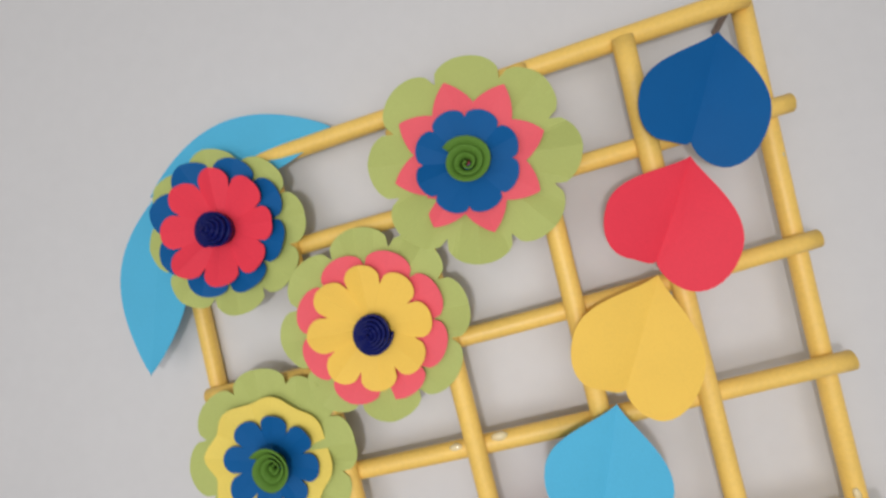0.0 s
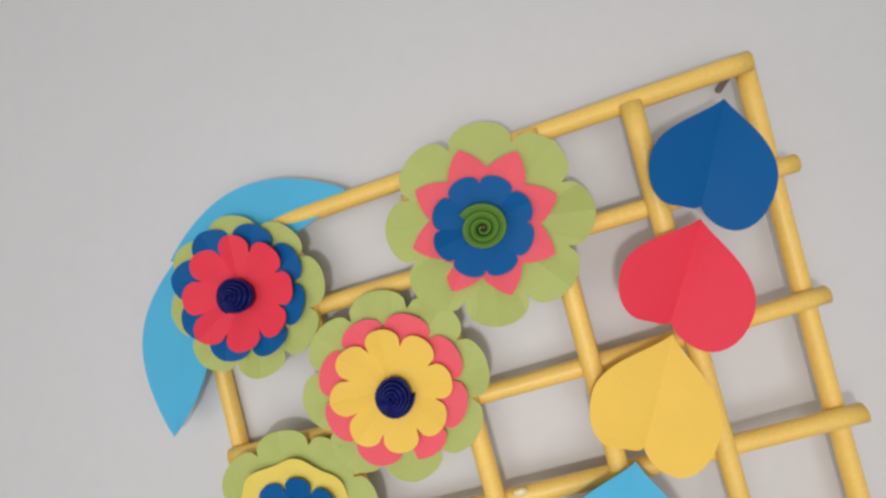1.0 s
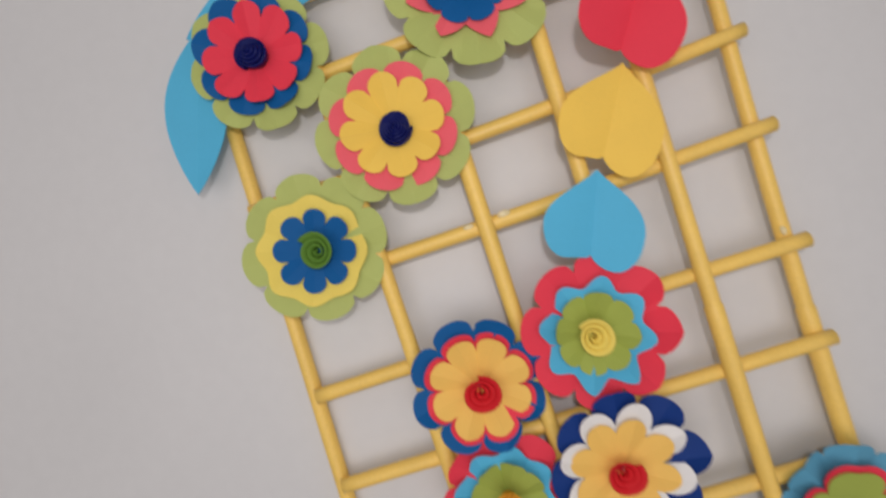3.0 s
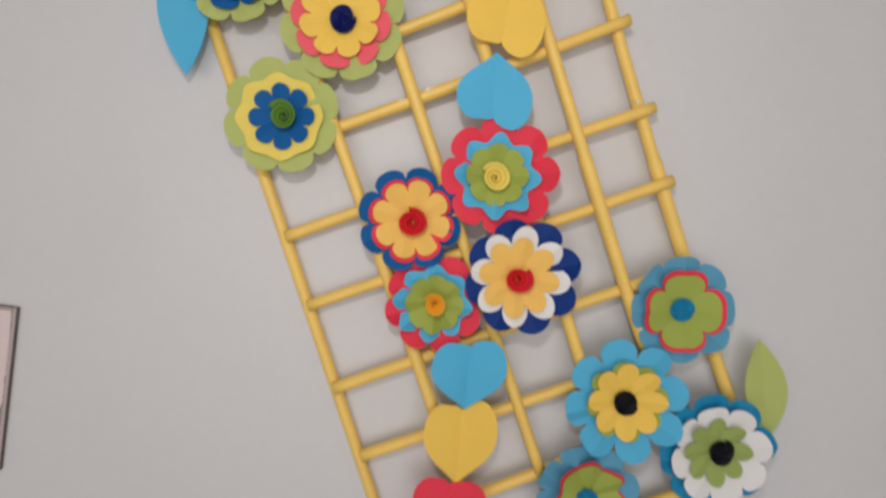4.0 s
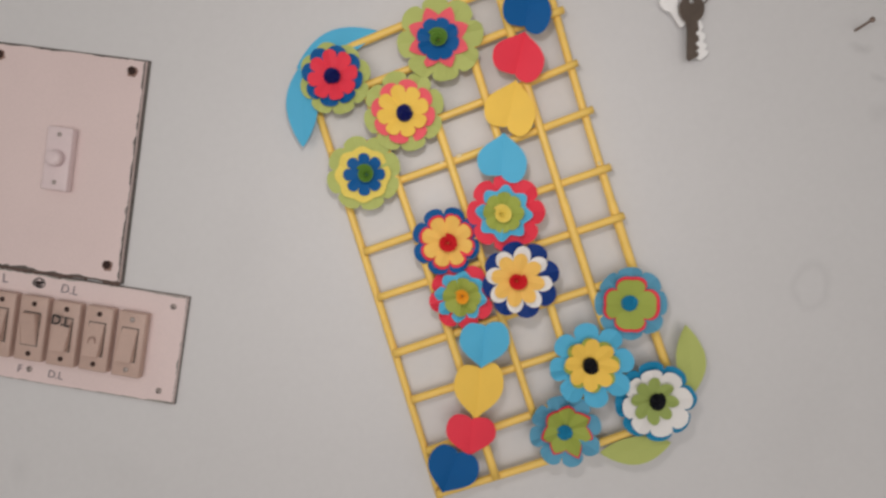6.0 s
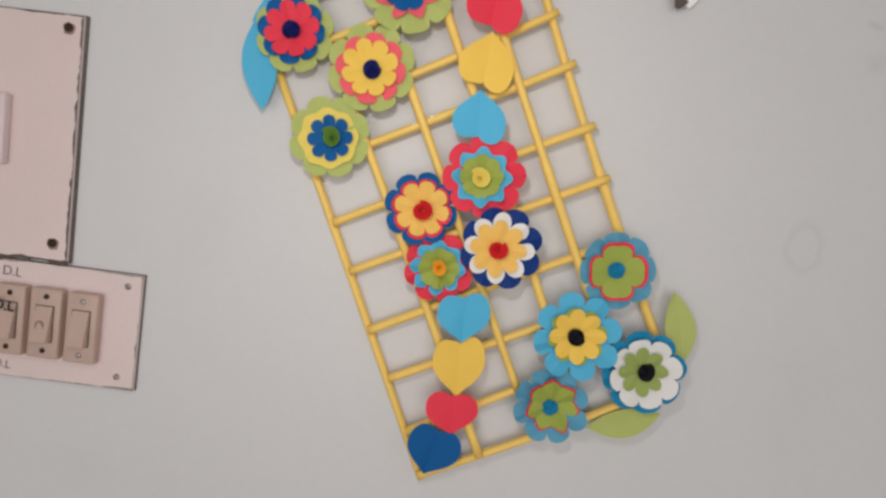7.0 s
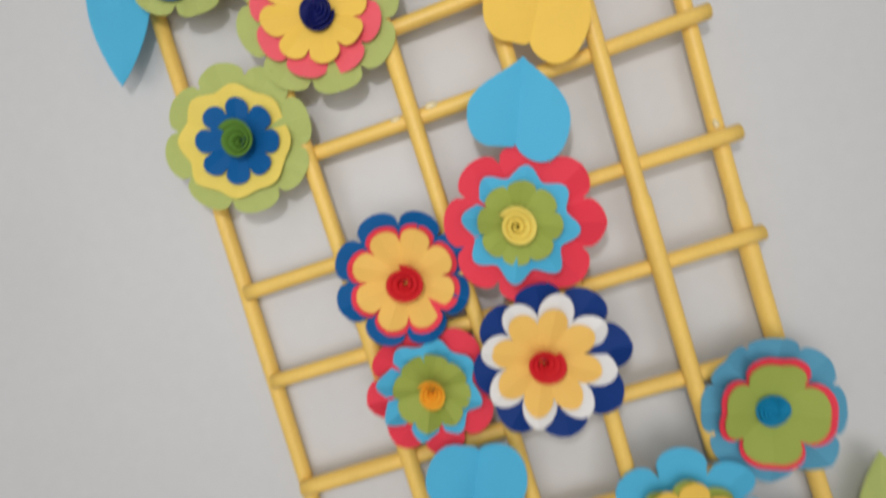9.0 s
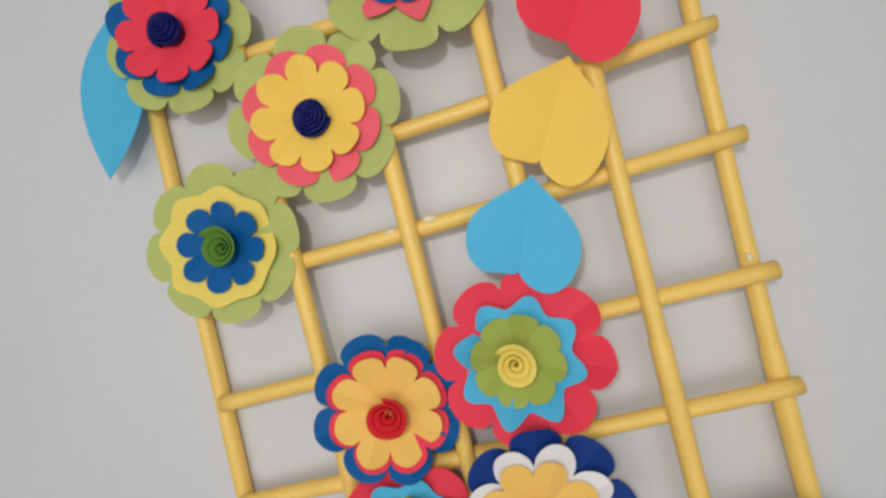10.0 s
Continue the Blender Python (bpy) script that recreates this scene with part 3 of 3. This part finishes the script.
def stain(parent, x, z, face, radius, seed, material):
    """A blotch with an uneven outline round a screw."""
    bm = bmesh.new()
    rim = []
    for i in range(28):
        a = math.tau * i / 28
        r = radius * (1 + 0.35 * noise.noise(Vector((2 * math.cos(a), 2 * math.sin(a), seed * 1.7))))
        rim.append(bm.verts.new((x + r * math.cos(a), -face - 0.0001, z + r * math.sin(a))))
    bm.faces.new(rim)
    return part("stain", bm, material, parent, "brown rust stain round the screw", smooth=False)


# blank upper cover with a bell push
cover = tagged(new("blank_cover_board"), "pinkish white laminate cover board with rusty screws and bell push", "switch board")
part("backing_box", block(-0.4928, -0.3352, -0.0018, 0.0, 1.2645, 1.4822, 0.0008), EDGE, cover, "grimy dark edge of the box", smooth=False)
part("cover_sheet", block(-0.4922, -0.3372, -0.0048, -0.0019, 1.2658, 1.4806, 0.0007), BOARD, cover, smooth=False)
for x, z, a in ((-0.3500, 1.4696, 20), (-0.4816, 1.4693, 70), (-0.3512, 1.2812, 110), (-0.4810, 1.2800, 10)):
    screw(cover, x, z, 0.0048, 0.0040, RUST, a)
    stain(cover, x + 0.0006, z - 0.0008, 0.0048, 0.0052, a, STAIN)
for p0, p1, width, seed in (((-0.3374, 1.4804), (-0.3374, 1.2662), -0.0030, 1), ((-0.3374, 1.2660), (-0.4920, 1.2660), -0.0026, 2), ((-0.3374, 1.4804), (-0.4920, 1.4804), 0.0016, 3)):
    grime_edge(cover, p0, p1, 0.0048, width, seed, EDGE)
# painted strip for the shaded, dirty gap and underside below the cover
grime_edge(cover, (-0.3360, 1.2662), (-0.4922, 1.2662), 0.0049, 0.0040, 8, GAP_SHADE_DIRT)
bell = part("bell_push", block(-0.4192, -0.3944, -0.0123, -0.0048, 1.3460, 1.4064, 0.0014), BELL, cover, "pale pink plastic bell push")
knob = part("button", lathe([(0.0078, 0), (0.0078, 0.0045), (0.0070, 0.0060), (0.0045, 0.0068), (0.0003, 0.0070)], 28), BELL, bell)
knob.location = (-0.4068, -0.0123, 1.3762)
for z in (1.3992, 1.3534):
    s = part("screw", lathe([(0.0021, 0), (0.0021, 0.0003), (0.0010, 0.0007), (0.0002, 0.0008)], 14), ZINC, bell)
    s.location = (-0.4066, -0.0123, z)

cover.matrix_world = pose(-0.4094, 0, 1.3775, 0, -1.4, 0) @ Matrix.Diagonal((0.960, 1, 0.955, 1)) @ pose(0.4147, 0, -1.3766)

# lower plate with its row of switches
plate = tagged(new("switch_plate"), "pinkish white switch plate with six aged cream rocker switches", "switch board")
part("backing_box", block(-0.5710, -0.2702, -0.0016, 0.0, 1.1638, 1.2706, 0.0006), EDGE, plate, "grimy dark edge of the box", smooth=False)
part("plate_sheet", block(-0.5704, -0.2708, -0.0046, -0.0017, 1.1644, 1.2700, 0.0008), BOARD, plate, smooth=False)
for x, z, a in ((-0.2836, 1.2590, 40), (-0.2866, 1.1758, 120), (-0.4178, 1.1765, 80)):
    screw(plate, x, z, 0.0046, 0.0029, ZINC, a)
screw(plate, -0.4200, 1.2613, 0.0046, 0.0018, RUST, 15)

for p0, p1, width, seed in (((-0.2710, 1.2698), (-0.5700, 1.2698), 0.0020, 4), ((-0.2710, 1.1646), (-0.5700, 1.1646), -0.0020, 5), ((-0.2710, 1.2698), (-0.2710, 1.1646), -0.0016, 6)):
    grime_edge(plate, p0, p1, 0.0046, width, seed, WORN)


def rocker_switch(x, z, pressed, head):
    body = part("switch", block(x - 0.0139, x + 0.0139, -0.0124, -0.0046, z - 0.0313, z + 0.0313, 0.0016), SWITCH, plate, "aged cream plastic rocker switch")
    part("rocker_well", block(x - 0.0085, x + 0.0085, -0.0127, -0.0123, z - 0.0165, z + 0.0165, 0.0001), EDGE, body, smooth=False)
    bm = bmesh.new()
    w, h = 0.0078, 0.0155
    hi, lo = 0.0189, 0.0132
    top, bottom = (lo, hi) if pressed == "top" else (hi, lo)
    pts = [(-w, -0.0124, -h), (w, -0.0124, -h), (w, -0.0124, h), (-w, -0.0124, h), (-w, -bottom, -h), (w, -bottom, -h), (w, -top, h), (-w, -top, h)]
    vs = [bm.verts.new((x + a, b, z + c)) for a, b, c in pts]
    for f in ((3, 2, 1, 0), (4, 5, 6, 7), (0, 1, 5, 4), (1, 2, 6, 5), (2, 3, 7, 6), (3, 0, 4, 7)):
        bm.faces.new([vs[i] for i in f])
    bmesh.ops.bevel(bm, geom=list(bm.edges), offset=0.0007, segments=2, affect="EDGES")
    bmesh.ops.recalc_face_normals(bm, faces=bm.faces)
    part("rocker", bm, SWITCH, body, smooth=False)
    for dz in (0.0242, -0.0242):
        s = part("screw", lathe([(0.0025, -0.0004), (0.0025, 0.0003), (0.0015, 0.0007), (0.0002, 0.0008)], 14), head, body, "dark rusty screw" if head is RUST else "")
        s.location = (x + 0.0006, -0.0124, z + dz)
    return body


SWITCHES = [(-0.3178, "top", ZINC), (-0.3504, "top", RUST), (-0.3830, "top", RUST), (-0.4154, "bottom", RUST), (-0.4478, "top", RUST), (-0.4804, "top", RUST)]
made = [rocker_switch(x, 1.2180 + 0.0003 * (k % 2), p, h) for k, (x, p, h) in enumerate(SWITCHES)]
writing(plate, "L", -0.4540, 1.2606, 0.0046, 0.0130, PENCIL, 4)
writing(plate, "D.L", -0.3885, 1.2592, 0.0046, 0.0120, PENCIL, -3)
writing(plate, "L", -0.4545, 1.1752, 0.0046, 0.0110, PENCIL, 3)
writing(plate, "F", -0.4275, 1.1752, 0.0046, 0.0110, PENCIL, -3)
writing(plate, "D.L", -0.3910, 1.1745, 0.0046, 0.0105, PENCIL, -3)
writing(made[2], "D.L", -0.3842, 1.2310, 0.0158, 0.0128, INK, -4, 0.0003)
stroke(made[4], "pen_mark", [(-0.4520, -0.0160, 1.2270), (-0.4500, -0.0158, 1.2300), (-0.4480, -0.0156, 1.2325)], 0.0011, INK)
ring_stain = [(-0.3512 + (0.0034 + 0.0006 * math.sin(i)) * math.cos(i * 0.42), -0.0166 - 0.0004 * math.sin(i * 0.42), 1.2150 + 0.0062 * math.sin(i * 0.42)) for i in range(26)]
stroke(made[1], "ring_stain", ring_stain, 0.0007, STAIN)
loop = []
for i in range(120):
    a = i * 0.35
    loop.append((-0.4198 + (0.0042 + 0.0022 * math.sin(a * 0.63)) * math.cos(a), -0.0048, 1.2613 + (0.0036 + 0.0020 * math.cos(a * 0.47)) * math.sin(a)))
stroke(plate, "pen_scribble", loop, 0.0006, INK)

plate.matrix_world = pose(-0.2660, 0, 1.2218, 0, -0.6, 0) @ Matrix.Diagonal((0.947, 1, 0.952, 1)) @ pose(0.2708, 0, -1.2189)


# ---- keys ----
def key_mesh(length, bow, blade, thick, teeth):
    """A flat key hanging down: oval bow with a hole, blade with cut teeth on one side."""
    bm = bmesh.new()
    outer = []
    for i in range(26):
        a = radians(-62 + 304 * i / 25)
        outer.append((bow * math.cos(a), bow * 1.12 * math.sin(a)))
    left = [(-blade * 0.55, -bow * 1.5), (-blade * 0.55, -length + 0.002), (-blade * 0.2, -length)]
    right = []
    for i in range(teeth):
        z = -bow * 1.7 - (length - bow * 1.8) * i / teeth
        right += [(blade * (0.55 if i % 2 else 0.95), z), (blade * (0.95 if i % 3 else 0.6), z - (length - bow * 1.8) / teeth * 0.5)]
    ring = outer + left + list(reversed(right))
    hole = [(bow * 0.22 * math.cos(k * math.tau / 12), bow * 0.62 + bow * 0.22 * math.sin(k * math.tau / 12)) for k in range(12)]
    edges = []
    for loop_pts in (ring, hole):
        vs = [bm.verts.new((x, 0, z)) for x, z in loop_pts]
        edges += [bm.edges.new((vs[i], vs[(i + 1) % len(vs)])) for i in range(len(vs))]
    bmesh.ops.triangle_fill(bm, edges=edges, use_beauty=True)
    ext = bmesh.ops.extrude_face_region(bm, geom=list(bm.faces))
    bmesh.ops.translate(bm, verts=[v for v in ext["geom"] if isinstance(v, bmesh.types.BMVert)], vec=(0, -thick, 0))
    bmesh.ops.recalc_face_normals(bm, faces=bm.faces)
    return bm


def torus(major, minor, steps=36, sides=10):
    bm = bmesh.new()
    rows = []
    for i in range(steps):
        a = math.tau * i / steps
        rows.append([bm.verts.new(((major + minor * math.cos(b)) * math.cos(a), minor * math.sin(b), (major + minor * math.cos(b)) * math.sin(a))) for b in (math.tau * j / sides for j in range(sides))])
    for i in range(steps):
        for j in range(sides):
            p, q, k = rows[i], rows[(i + 1) % steps], (j + 1) % sides
            bm.faces.new((p[j], p[k], q[k], q[j]))
    bmesh.ops.recalc_face_normals(bm, faces=bm.faces)
    return bm


keys = tagged(new("key_bunch"), "bunch of dark and bright steel keys hanging on the wall", "keys")
keys.location = (0.1388, -0.006, 1.6045)
ring = part("key_ring", torus(0.0120, 0.0008), KEY, keys)
ring.location = (0.0020, -0.002, 0.0050)
for name, mat, x, y, z, turn, size in (("dark_key", KEY, 0.0000, -0.0030, -0.0110, -9, (0.0450, 0.0108, 0.0066, 0.0020)), ("bright_key", KEY_GLARE, 0.0030, 0.0010, -0.0100, -19, (0.0440, 0.0095, 0.0066, 0.0018)), ("small_bright_key", KEY_GLARE, -0.0190, 0.0010, -0.0060, -40, (0.0250, 0.0075, 0.0050, 0.0014))):
    k = part(name, key_mesh(*size, 7), mat, keys, "worn nickel key with its glare painted white" if mat is KEY_GLARE else "dark steel key", smooth=False)
    k.matrix_local = pose(x, y, z, 0, turn, 0)
nail("nail holding the bunch of keys", (0.1408, 0, 1.6195), (0.1408, -0.0160, 1.6205), 0.0012, 0.0026)
